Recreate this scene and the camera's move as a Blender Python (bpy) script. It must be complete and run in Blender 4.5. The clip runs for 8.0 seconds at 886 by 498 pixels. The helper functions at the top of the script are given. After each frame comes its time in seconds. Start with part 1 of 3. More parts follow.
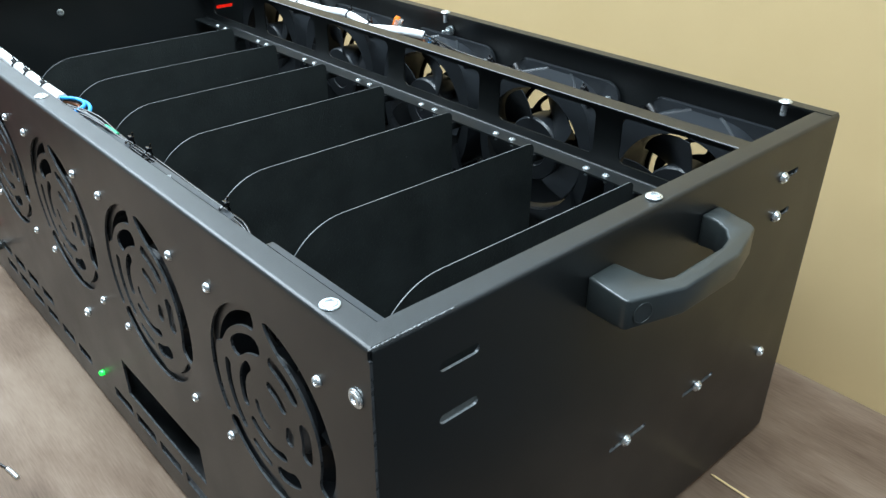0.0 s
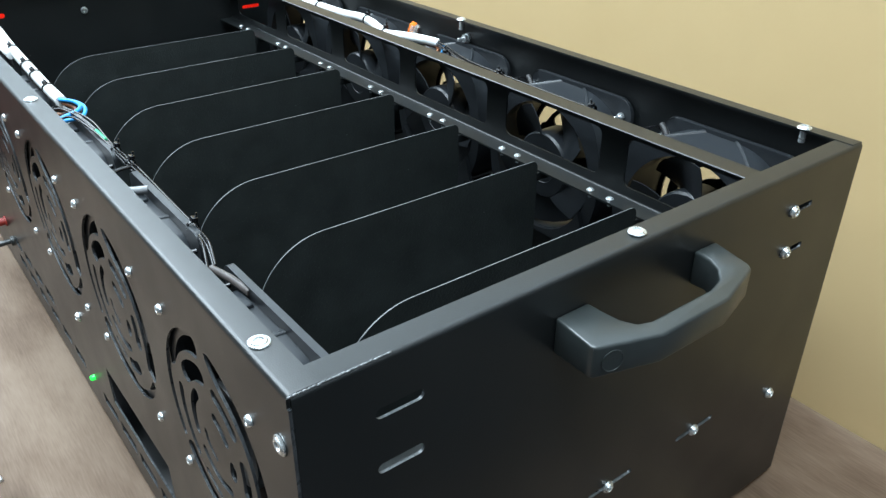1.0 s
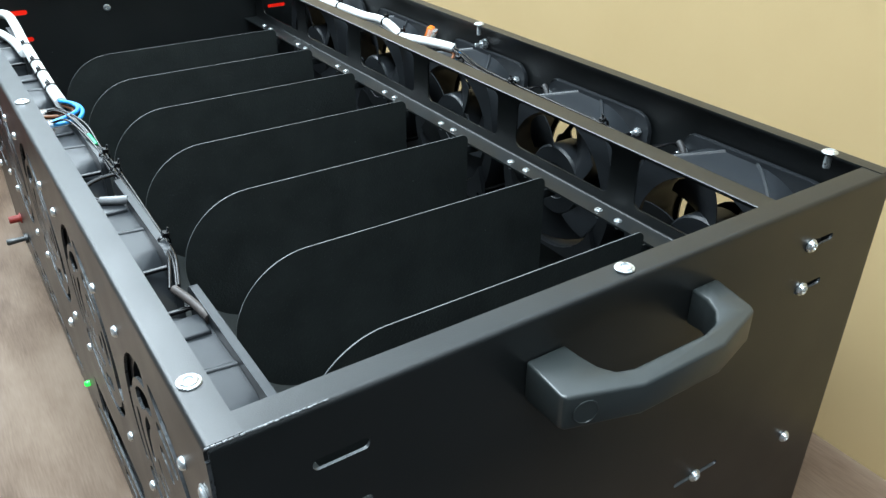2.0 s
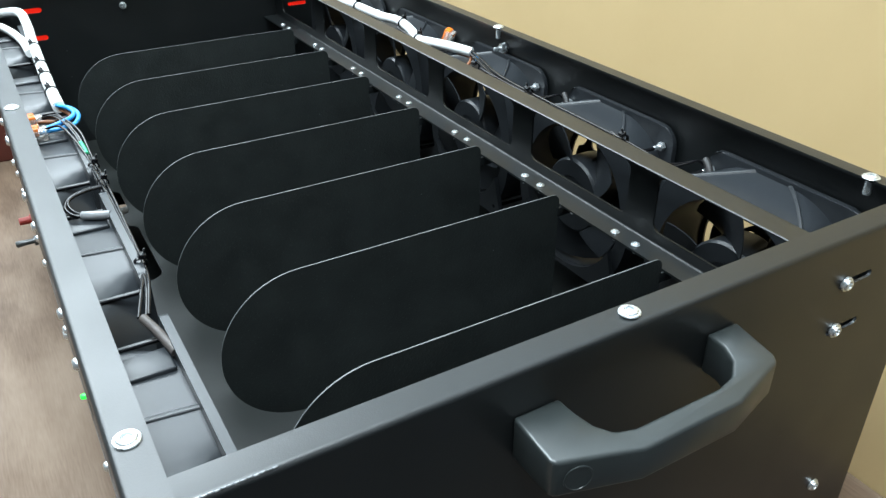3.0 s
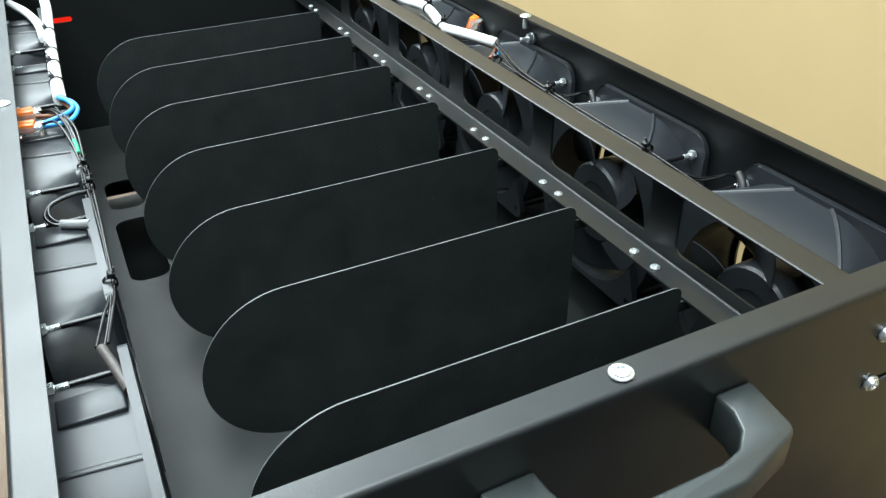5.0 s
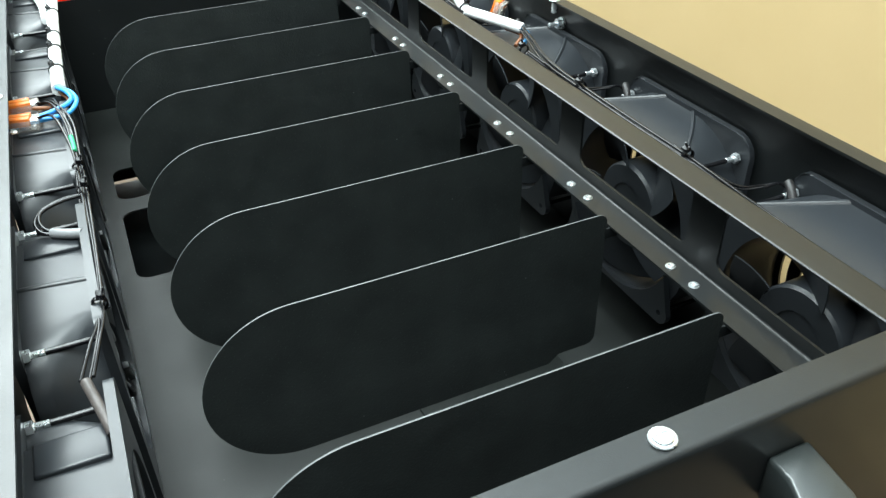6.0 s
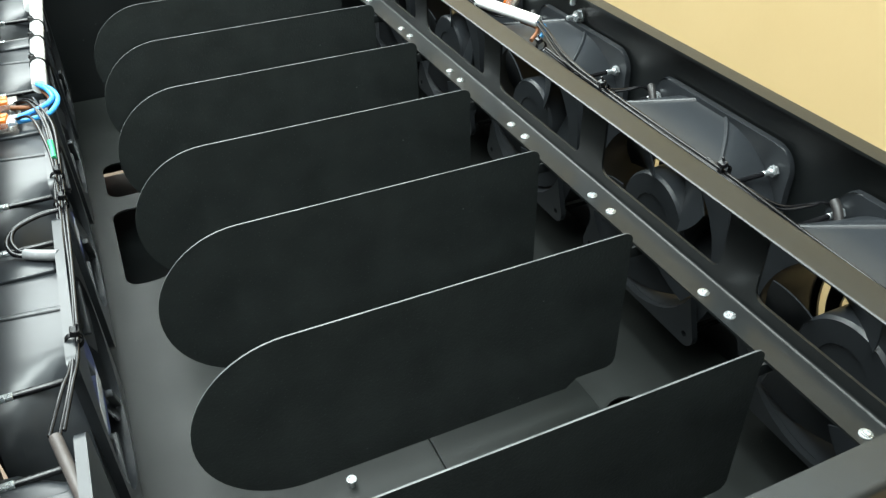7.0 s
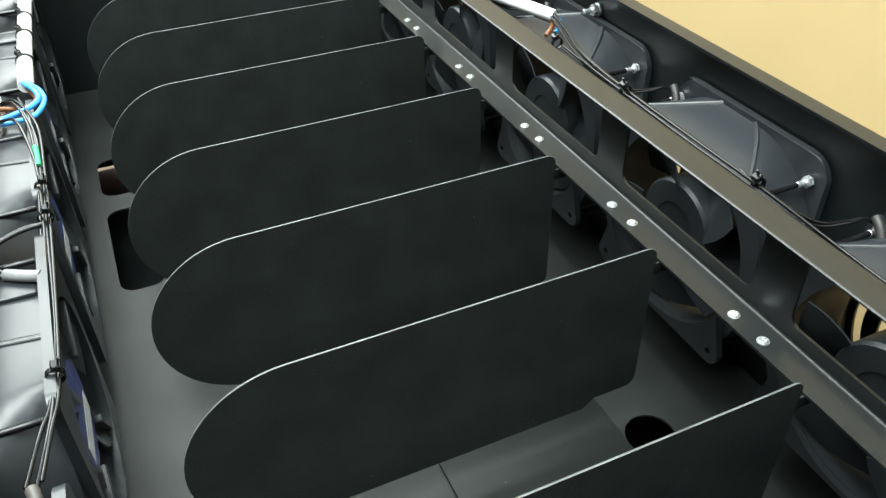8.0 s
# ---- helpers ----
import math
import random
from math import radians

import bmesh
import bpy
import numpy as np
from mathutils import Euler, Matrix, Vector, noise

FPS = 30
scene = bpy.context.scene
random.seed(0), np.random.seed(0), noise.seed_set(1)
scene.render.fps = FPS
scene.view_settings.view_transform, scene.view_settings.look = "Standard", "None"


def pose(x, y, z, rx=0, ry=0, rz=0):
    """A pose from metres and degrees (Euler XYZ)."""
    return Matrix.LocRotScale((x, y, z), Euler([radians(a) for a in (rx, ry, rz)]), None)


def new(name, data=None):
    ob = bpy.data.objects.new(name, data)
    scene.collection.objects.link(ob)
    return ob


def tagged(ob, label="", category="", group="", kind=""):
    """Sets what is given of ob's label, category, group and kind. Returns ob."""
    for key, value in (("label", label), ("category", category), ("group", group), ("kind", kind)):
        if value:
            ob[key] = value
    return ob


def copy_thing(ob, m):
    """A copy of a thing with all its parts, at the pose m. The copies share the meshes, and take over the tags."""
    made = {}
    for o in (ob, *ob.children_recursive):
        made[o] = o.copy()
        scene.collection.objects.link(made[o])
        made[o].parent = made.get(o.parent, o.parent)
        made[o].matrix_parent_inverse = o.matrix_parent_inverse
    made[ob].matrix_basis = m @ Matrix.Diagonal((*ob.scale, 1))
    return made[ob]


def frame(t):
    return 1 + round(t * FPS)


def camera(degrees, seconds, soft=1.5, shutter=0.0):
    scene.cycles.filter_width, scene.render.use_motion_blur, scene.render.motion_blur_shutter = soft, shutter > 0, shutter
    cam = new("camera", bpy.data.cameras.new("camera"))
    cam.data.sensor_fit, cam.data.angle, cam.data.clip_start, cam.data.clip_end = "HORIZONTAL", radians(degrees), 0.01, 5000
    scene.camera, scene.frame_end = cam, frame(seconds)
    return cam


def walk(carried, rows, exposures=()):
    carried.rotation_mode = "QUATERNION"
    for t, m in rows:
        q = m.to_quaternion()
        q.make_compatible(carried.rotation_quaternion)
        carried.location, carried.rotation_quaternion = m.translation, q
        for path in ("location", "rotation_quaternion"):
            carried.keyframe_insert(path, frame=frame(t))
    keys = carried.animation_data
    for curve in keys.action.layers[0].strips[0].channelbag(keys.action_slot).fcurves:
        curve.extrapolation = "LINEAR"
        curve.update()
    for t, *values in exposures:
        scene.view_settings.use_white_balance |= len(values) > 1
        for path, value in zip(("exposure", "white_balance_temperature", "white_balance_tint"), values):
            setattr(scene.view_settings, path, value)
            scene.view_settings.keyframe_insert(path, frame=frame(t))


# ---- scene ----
cam = camera(58.4, 8.0, soft=1.4)
PATH = [
    (0.0, -0.1465, -0.2067, 0.4771, -41.933, -29.584, 0.181),
    (0.5, -0.1168, -0.2095, 0.4786, -39.891, -29.678, 0.353),
    (1.0, -0.0916, -0.2115, 0.4788, -37.643, -29.744, 0.343),
    (1.5, -0.0659, -0.2116, 0.4789, -35.533, -29.844, 0.327),
    (3.0, -0.0013, -0.1846, 0.4761, -30.526, -30.423, -0.170),
    (3.5, 0.0129, -0.1804, 0.4760, -29.404, -30.661, -0.326),
    (4.0, 0.0222, -0.1785, 0.4764, -28.309, -30.883, -0.523),
    (4.5, 0.0361, -0.1720, 0.4793, -27.211, -31.424, -0.712),
    (6.0, 0.0699, -0.1206, 0.4809, -24.019, -34.696, -1.479),
    (6.5, 0.0784, -0.0979, 0.4779, -23.870, -35.287, -1.253),
    (7.0, 0.0840, -0.0781, 0.4781, -23.805, -36.330, -1.188),
    (7.5, 0.0868, -0.0631, 0.4756, -23.645, -36.874, -1.046),
    (8.0, 0.0938, -0.0468, 0.4756, -23.497, -37.633, -1.219),
]
walk(cam, [(t, pose(x, y, z, 90 + pitch, 0, yaw) @ pose(0, 0, 0, 0, 0, roll)) for t, x, y, z, yaw, pitch, roll in PATH],
     [(0.0, -0.04, 6050, 13), (3.5, 0.02, 6350, 14), (6.0, 0.22, 6650, 11), (8.0, 0.40, 7000, 12)])

# ---- world and light: a closed workshop room with bright ceiling panels added out of view ----
world = bpy.data.worlds.new("room_air")
scene.world = world
world.use_nodes = True
world.node_tree.nodes["Background"].inputs["Color"].default_value = (0.75, 0.82, 0.9, 1)
world.node_tree.nodes["Background"].inputs["Strength"].default_value = 0.05


def ceiling_lamp(name, x, y, sx, sy, power, colour):
    data = bpy.data.lights.new(name, "AREA")
    data.shape, data.size, data.size_y, data.energy, data.color = "RECTANGLE", sx, sy, power, colour
    ob = new(name, data)
    ob.matrix_basis = pose(x, y, 1.93, 0, 0, 0)
    return ob


# Unseen overhead panels, placed and sized for the highlights and fill they give.
LAMPS = [(-0.50, 2.30, 1.90, 2.2, 114), (-0.50, -1.45, 0.9, 1.6, 14), (-0.14, 0.15, 0.8, 1.2, 65)]
for lx, ly, sx, sy, power in LAMPS:
    ceiling_lamp("added_panel_light", lx, ly, sx, sy, power, (0.80, 0.963, 0.985))

# ---- sizes ----
W, L, H, T = 0.4130, 0.816, 0.288, 0.0015
FLOOR_Z = 0.100
FAN_Z, FAN_Y, FAN_PITCH, FANS = 0.1955, 0.0935, 0.1518, 5
FAN_YS = [FAN_Y + FAN_PITCH * k for k in range(FANS)]
SLOT = 0.1016


# ---- materials ----
def nodes_of(name):
    m = bpy.data.materials.new(name)
    m.use_nodes = True
    nt = m.node_tree
    return m, nt, nt.nodes["Principled BSDF"]


def noise_node(nt, scale, detail=4.0, stretch=None):
    tc = nt.nodes.new("ShaderNodeTexCoord")
    src = tc.outputs["Object"]
    if stretch:
        mp = nt.nodes.new("ShaderNodeMapping")
        mp.inputs["Scale"].default_value = stretch
        nt.links.new(src, mp.inputs["Vector"])
        src = mp.outputs["Vector"]
    n = nt.nodes.new("ShaderNodeTexNoise")
    n.inputs["Scale"].default_value, n.inputs["Detail"].default_value = scale, detail
    nt.links.new(src, n.inputs["Vector"])
    return n.outputs["Fac"]


def ramp(nt, fac, stops):
    r = nt.nodes.new("ShaderNodeValToRGB")
    while len(r.color_ramp.elements) < len(stops):
        r.color_ramp.elements.new(0.5)
    for e, (p, c) in zip(r.color_ramp.elements, stops):
        e.position, e.color = p, (*c, 1)
    nt.links.new(fac, r.inputs["Fac"])
    return r.outputs["Color"]


def spread(nt, fac, low, high):
    r = nt.nodes.new("ShaderNodeMapRange")
    r.inputs["To Min"].default_value, r.inputs["To Max"].default_value = low, high
    r.inputs["From Min"].default_value, r.inputs["From Max"].default_value = 0.3, 0.7
    nt.links.new(fac, r.inputs["Value"])
    return r.outputs["Result"]


def bump(nt, shader, fac, strength, distance):
    b = nt.nodes.new("ShaderNodeBump")
    b.inputs["Strength"].default_value, b.inputs["Distance"].default_value = strength, distance
    nt.links.new(fac, b.inputs["Height"])
    nt.links.new(b.outputs["Normal"], shader.inputs["Normal"])


def surface(name, dark, light, rough, grain=900, blotch=14, relief=0.1, depth=0.0003, metal=0.0, coat=0.0, spec=0.5):
    """A surface with broad blotches in its colour and sheen, and a fine grain in its relief."""
    m, nt, s = nodes_of(name)
    broad, fine = noise_node(nt, blotch, 5), noise_node(nt, grain, 3)
    nt.links.new(ramp(nt, broad, [(0.3, dark), (0.7, light)]), s.inputs["Base Color"])
    nt.links.new(spread(nt, noise_node(nt, blotch * 2.3, 4), rough[0], rough[1]), s.inputs["Roughness"])
    s.inputs["Metallic"].default_value = metal
    s.inputs["Coat Weight"].default_value = coat
    s.inputs["Specular IOR Level"].default_value = spec
    if relief:
        bump(nt, s, fine, relief, depth)
    return m


def dusty(m, cell, size, amount, colour):
    """Sparse specks of pale dust and lint over a surface's own colour."""
    nt = m.node_tree
    s = nt.nodes["Principled BSDF"]
    tc = nt.nodes.new("ShaderNodeTexCoord")
    v = nt.nodes.new("ShaderNodeTexVoronoi")
    v.inputs["Scale"].default_value = cell
    nt.links.new(tc.outputs["Object"], v.inputs["Vector"])
    near = nt.nodes.new("ShaderNodeMath")
    near.operation = "LESS_THAN"
    near.inputs[1].default_value = size
    nt.links.new(v.outputs["Distance"], near.inputs[0])
    pick = nt.nodes.new("ShaderNodeMath")
    pick.operation = "GREATER_THAN"
    pick.inputs[1].default_value = 1 - amount
    nt.links.new(v.outputs["Color"], pick.inputs[0])
    both = nt.nodes.new("ShaderNodeMath")
    both.operation = "MULTIPLY"
    nt.links.new(near.outputs["Value"], both.inputs[0])
    nt.links.new(pick.outputs["Value"], both.inputs[1])
    mix = nt.nodes.new("ShaderNodeMixRGB")
    mix.inputs["Color2"].default_value = (*colour, 1)
    nt.links.new(both.outputs["Value"], mix.inputs["Fac"])
    nt.links.new(s.inputs["Base Color"].links[0].from_socket, mix.inputs["Color1"])
    nt.links.new(mix.outputs["Color"], s.inputs["Base Color"])
    return m


STEEL = surface("black_powder_coat", (0.0055, 0.0069, 0.0073), (0.0078, 0.0095, 0.0099), (0.30, 0.38), 1400, 9, 0.22, 0.0002, spec=0.62)
BOARD = surface("black_fibre_board", (0.0085, 0.0112, 0.0112), (0.0165, 0.0208, 0.0204), (0.46, 0.6), 700, 34, 0.6, 0.0005, spec=0.42)
TRAY = surface("tray_powder_coat", (0.0090, 0.0108, 0.0102), (0.0130, 0.0152, 0.0144), (0.42, 0.5), 1400, 12, 0.25, 0.0002, spec=0.34)
BARE = surface("bare_board_edge", (0.045, 0.049, 0.052), (0.125, 0.131, 0.133), (0.4, 0.55), 600, 60, 0.1)
dusty(STEEL, 55, 0.030, 0.25, (0.12, 0.12, 0.12))
dusty(BOARD, 70, 0.030, 0.35, (0.12, 0.125, 0.125))
dusty(BOARD, 420, 0.16, 0.30, (0.030, 0.036, 0.035))
dusty(TRAY, 90, 0.030, 0.25, (0.10, 0.10, 0.10))
WORN = surface("worn_bare_steel", (0.10, 0.105, 0.11), (0.35, 0.36, 0.37), (0.3, 0.5), 900, 300, 0.3, metal=0.7)
# Bare cut edges, coloured paler for the light they catch.
CUT = surface("lit_cut_steel_edge", (0.045, 0.050, 0.054), (0.085, 0.092, 0.098), (0.24, 0.36), 900, 120, 0.1, metal=0.4, spec=0.7)
PLASTIC = surface("black_fan_plastic", (0.0170, 0.0195, 0.0225), (0.0210, 0.0238, 0.0270), (0.29, 0.35), 300, 12, 0.006, spec=0.42)
GRIP = surface("grey_black_handle_plastic", (0.022, 0.027, 0.027), (0.029, 0.034, 0.034), (0.28, 0.36), 1600, 30, 0.15, 0.0002, spec=0.65)
ZINC = surface("zinc_plated_steel", (0.66, 0.70, 0.72), (0.78, 0.81, 0.82), (0.24, 0.36), 900, 200, 0.08, metal=0.85)
RUBBER = surface("black_cable_sheath", (0.005, 0.005, 0.006), (0.008, 0.008, 0.009), (0.18, 0.24), 500, 80, 0.03, spec=0.4)
SHRINK = surface("grey_shrink_tube", (0.042, 0.035, 0.032), (0.070, 0.059, 0.055), (0.45, 0.6), 700, 120, 0.2)
PALE_SHRINK = surface("pale_grey_shrink_tube", (0.15, 0.155, 0.16), (0.24, 0.245, 0.25), (0.3, 0.42), 700, 120, 0.1)
DARK_SHRINK = surface("dark_grey_shrink_tube", (0.011, 0.010, 0.010), (0.018, 0.016, 0.016), (0.45, 0.6), 700, 120, 0.2)
SLEEVE = surface("white_cable_sheath", (0.68, 0.70, 0.70), (0.80, 0.81, 0.80), (0.38, 0.5), 300, 60, 0.05)
BLUE = surface("blue_wire", (0.02, 0.22, 0.55), (0.03, 0.30, 0.66), (0.35, 0.45), 300, 90, 0.03)
BROWN = surface("brown_wire", (0.16, 0.06, 0.025), (0.22, 0.09, 0.04), (0.35, 0.45), 300, 90, 0.03)
GREEN = surface("green_heat_shrink", (0.01, 0.28, 0.12), (0.015, 0.38, 0.17), (0.4, 0.5), 300, 90, 0.03)
LEVER = surface("orange_lever_plastic", (0.72, 0.15, 0.012), (0.85, 0.21, 0.02), (0.3, 0.4), 300, 90, 0.03)
LABEL = surface("blue_printed_label", (0.015, 0.03, 0.14), (0.03, 0.05, 0.20), (0.3, 0.4), 300, 60, 0.02)
SILVER = surface("silver_label_print", (0.42, 0.44, 0.46), (0.55, 0.57, 0.6), (0.3, 0.4), 300, 60, 0.02)
WALL = surface("ochre_painted_wall", (0.55, 0.396, 0.196), (0.61, 0.444, 0.226), (0.5, 0.62), 260, 5, 0.10, 0.0006)
PALE = surface("pale_room_paint", (0.40, 0.42, 0.42), (0.46, 0.48, 0.48), (0.7, 0.8), 120, 2, 0.1, 0.001)
DIM = surface("dark_grey_paint", (0.11, 0.115, 0.12), (0.14, 0.145, 0.15), (0.7, 0.8), 120, 2, 0.1, 0.001)
DARK_FLOOR = surface("dark_floor_shade", (0.030, 0.031, 0.034), (0.045, 0.046, 0.050), (0.85, 0.95), 500, 6, 0.6, 0.003)
CEIL = surface("white_ceiling_paint", (0.72, 0.74, 0.75), (0.78, 0.80, 0.80), (0.7, 0.8), 120, 2, 0.1, 0.001)
REDBOX = surface("red_carton", (0.20, 0.015, 0.010), (0.28, 0.024, 0.014), (0.5, 0.6), 300, 10, 0.05)
CARTON = surface("dark_red_card", (0.085, 0.020, 0.014), (0.12, 0.028, 0.019), (0.5, 0.6), 300, 10, 0.05)
BAMBOO = surface("pale_bamboo", (0.62, 0.44, 0.2), (0.75, 0.56, 0.3), (0.45, 0.6), 500, 60, 0.1)


def clear_plastic():
    m, nt, s = nodes_of("clear_connector_plastic")
    s.inputs["Base Color"].default_value = (0.95, 0.9, 0.84, 1)
    s.inputs["Transmission Weight"].default_value = 0.75
    s.inputs["Roughness"].default_value = 0.12
    s.inputs["IOR"].default_value = 1.45
    return m


def wood_top():
    m, nt, s = nodes_of("walnut_laminate")
    grain = noise_node(nt, 11, 7, (2.2, 0.7, 1.0))
    fine = noise_node(nt, 140, 4, (5.0, 0.35, 1.0))
    mix = nt.nodes.new("ShaderNodeMath")
    mix.operation = "MULTIPLY_ADD"
    mix.inputs[1].default_value = 0.28
    nt.links.new(fine, mix.inputs[0])
    nt.links.new(grain, mix.inputs[2])
    nt.links.new(ramp(nt, mix.outputs["Value"], [(0.45, (0.080, 0.052, 0.035)), (0.62, (0.132, 0.091, 0.063)), (0.86, (0.190, 0.139, 0.101))]), s.inputs["Base Color"])
    nt.links.new(spread(nt, noise_node(nt, 9, 4), 0.50, 0.60), s.inputs["Roughness"])
    bump(nt, s, fine, 0.06, 0.0004)
    s.inputs["Specular IOR Level"].default_value = 0.14
    return m


def glow(name, colour, strength):
    m, nt, s = nodes_of(name)
    s.inputs["Base Color"].default_value = (*colour, 1)
    s.inputs["Emission Color"].default_value = (*colour, 1)
    s.inputs["Emission Strength"].default_value = strength
    s.inputs["Roughness"].default_value = 0.25
    return m


def red_film():
    m, nt, s = nodes_of("translucent_red_plastic")
    s.inputs["Base Color"].default_value = (0.75, 0.06, 0.03, 1)
    s.inputs["Roughness"].default_value = 0.4
    t = nt.nodes.new("ShaderNodeBsdfTranslucent")
    t.inputs["Color"].default_value = (0.9, 0.12, 0.06, 1)
    mix = nt.nodes.new("ShaderNodeMixShader")
    mix.inputs["Fac"].default_value = 0.7
    nt.links.new(s.outputs["BSDF"], mix.inputs[1])
    nt.links.new(t.outputs["BSDF"], mix.inputs[2])
    nt.links.new(mix.outputs["Shader"], nt.nodes["Material Output"].inputs["Surface"])
    return m


CLEAR, WOOD, RED_FILM = clear_plastic(), wood_top(), red_film()
LED_GREEN, LAMP_GLOW = glow("lit_green_led", (0.03, 0.9, 0.08), 1.0), glow("lit_lamp_diffuser", (0.93, 0.97, 1.0), 3.0)


# ---- building helpers ----
def finish(bm, name, material, smooth=40):
    bmesh.ops.recalc_face_normals(bm, faces=bm.faces[:])
    me = bpy.data.meshes.new(name)
    bm.to_mesh(me)
    bm.free()
    for mat in (material if isinstance(material, (list, tuple)) else [material]):
        me.materials.append(mat)
    if smooth:
        me.shade_smooth()
        me.set_sharp_from_angle(angle=radians(smooth))
    return me


def part(name, bm, material, parent=None, label="", smooth=40):
    """Links a bmesh (or a finished mesh) as one mesh object under a thing or a part."""
    me = finish(bm, name, material, smooth) if isinstance(bm, bmesh.types.BMesh) else bm
    ob = new(name, me)
    ob.parent = parent
    return tagged(ob, label)


def thing(name, label, category, group="", kind="", at=None):
    ob = new(name)
    ob.empty_display_size = 0.02
    if at:
        ob.location = at
    return tagged(ob, label, category, group, kind)


def box_into(bm, lo, hi, bevel=0.0, seg=2, taper=1.0):
    made = bmesh.ops.create_cube(bm, size=1.0)["verts"]
    c = [(a + b) / 2 for a, b in zip(lo, hi)]
    s = [b - a for a, b in zip(lo, hi)]
    for v in made:
        k = taper if v.co.z > 0 else 1.0
        v.co = Vector((c[0] + v.co.x * s[0] * k, c[1] + v.co.y * s[1] * k, c[2] + v.co.z * s[2]))
    if bevel:
        edges = list({e for v in made for e in v.link_edges})
        bmesh.ops.bevel(bm, geom=edges, offset=bevel, segments=seg, affect="EDGES", profile=0.5)
    return bm


def box(lo, hi, bevel=0.0, seg=2, taper=1.0):
    return box_into(bmesh.new(), lo, hi, bevel, seg, taper)


def sheet(outer, holes, thick, place, edged=False):
    """A flat sheet with openings that go through it. place(u, v, w) gives the point in space, w through the thickness."""
    bm = bmesh.new()
    edges = []
    for loop in [outer, *holes]:
        vs = [bm.verts.new((u, v, 0)) for u, v in loop]
        edges += [bm.edges.new((a, b)) for a, b in zip(vs, vs[1:] + vs[:1])]
    bmesh.ops.triangle_fill(bm, use_beauty=True, use_dissolve=False, edges=edges, normal=(0, 0, 1))
    up = bmesh.ops.extrude_face_region(bm, geom=bm.faces[:])["geom"]
    for v in up:
        if isinstance(v, bmesh.types.BMVert):
            v.co.z = thick
    bm.normal_update()
    for f in bm.faces:
        f.material_index = 1 if edged and abs(f.normal.z) < 0.5 else 0
    for v in bm.verts:
        v.co = Vector(place(*v.co))
    return bm


def rounded(u0, v0, u1, v1, r, n=5):
    out = []
    for cu, cv, a in ((u1 - r, v1 - r, 0), (u0 + r, v1 - r, 90), (u0 + r, v0 + r, 180), (u1 - r, v0 + r, 270)):
        out += [(cu + r * math.cos(radians(a + 90 * i / n)), cv + r * math.sin(radians(a + 90 * i / n))) for i in range(n + 1)]
    return out


def arc_slot(cu, cv, r0, r1, a0, a1, n=14):
    """A curved slot between two radii, with round ends."""
    mid, half = (r0 + r1) / 2, (r1 - r0) / 2
    pad = math.degrees(half / mid)
    a0, a1 = a0 + pad, a1 - pad
    pts = [(r1, a0 + (a1 - a0) * i / n) for i in range(n + 1)]
    out = [(cu + r * math.cos(radians(a)), cv + r * math.sin(radians(a))) for r, a in pts]
    for k in range(1, 5):
        th = radians(a1 + 180 * k / 5)
        out.append((cu + mid * math.cos(radians(a1)) + half * math.cos(th), cv + mid * math.sin(radians(a1)) + half * math.sin(th)))
    out += [(cu + r0 * math.cos(radians(a)), cv + r0 * math.sin(radians(a))) for a in [a1 + (a0 - a1) * i / n for i in range(n + 1)]]
    for k in range(1, 5):
        th = radians(a0 + 180 + 180 * k / 5)
        out.append((cu + mid * math.cos(radians(a0)) + half * math.cos(th), cv + mid * math.sin(radians(a0)) + half * math.sin(th)))
    return out


def circle(cu, cv, r, n=24):
    return [(cu + r * math.cos(2 * math.pi * i / n), cv + r * math.sin(2 * math.pi * i / n)) for i in range(n)]


def extrude_profile(pts, place, a, b, steps=1):
    """A closed outline drawn along an axis from a to b. place(u, v, s)."""
    bm = bmesh.new()
    rings = [[bm.verts.new(place(u, v, a + (b - a) * i / steps)) for u, v in pts] for i in range(steps + 1)]
    for r0, r1 in zip(rings, rings[1:]):
        for i in range(len(pts)):
            j = (i + 1) % len(pts)
            bm.faces.new((r0[i], r0[j], r1[j], r1[i]))
    bm.faces.new(rings[0][::-1])
    bm.faces.new(rings[-1])
    return bm


def merge(bm, other):
    me = bpy.data.meshes.new("tmp")
    other.to_mesh(me)
    other.free()
    bm.from_mesh(me)
    bpy.data.meshes.remove(me)
    return bm


def ring_stack(bm, stations, n=24, axis="x", cap=True):
    """A turned shape: stations of (distance along the axis, radius)."""
    rings = []
    for d, r in stations:
        ring = []
        for i in range(n):
            a = 2 * math.pi * i / n
            c, s = r * math.cos(a), r * math.sin(a)
            ring.append(bm.verts.new({"x": (d, c, s), "y": (c, d, s), "z": (c, s, d)}[axis]))
        rings.append(ring)
    for r0, r1 in zip(rings, rings[1:]):
        for i in range(n):
            j = (i + 1) % n
            bm.faces.new((r0[i], r0[j], r1[j], r1[i]))
    if cap:
        bm.faces.new(rings[0])
        bm.faces.new(rings[-1])
    return bm


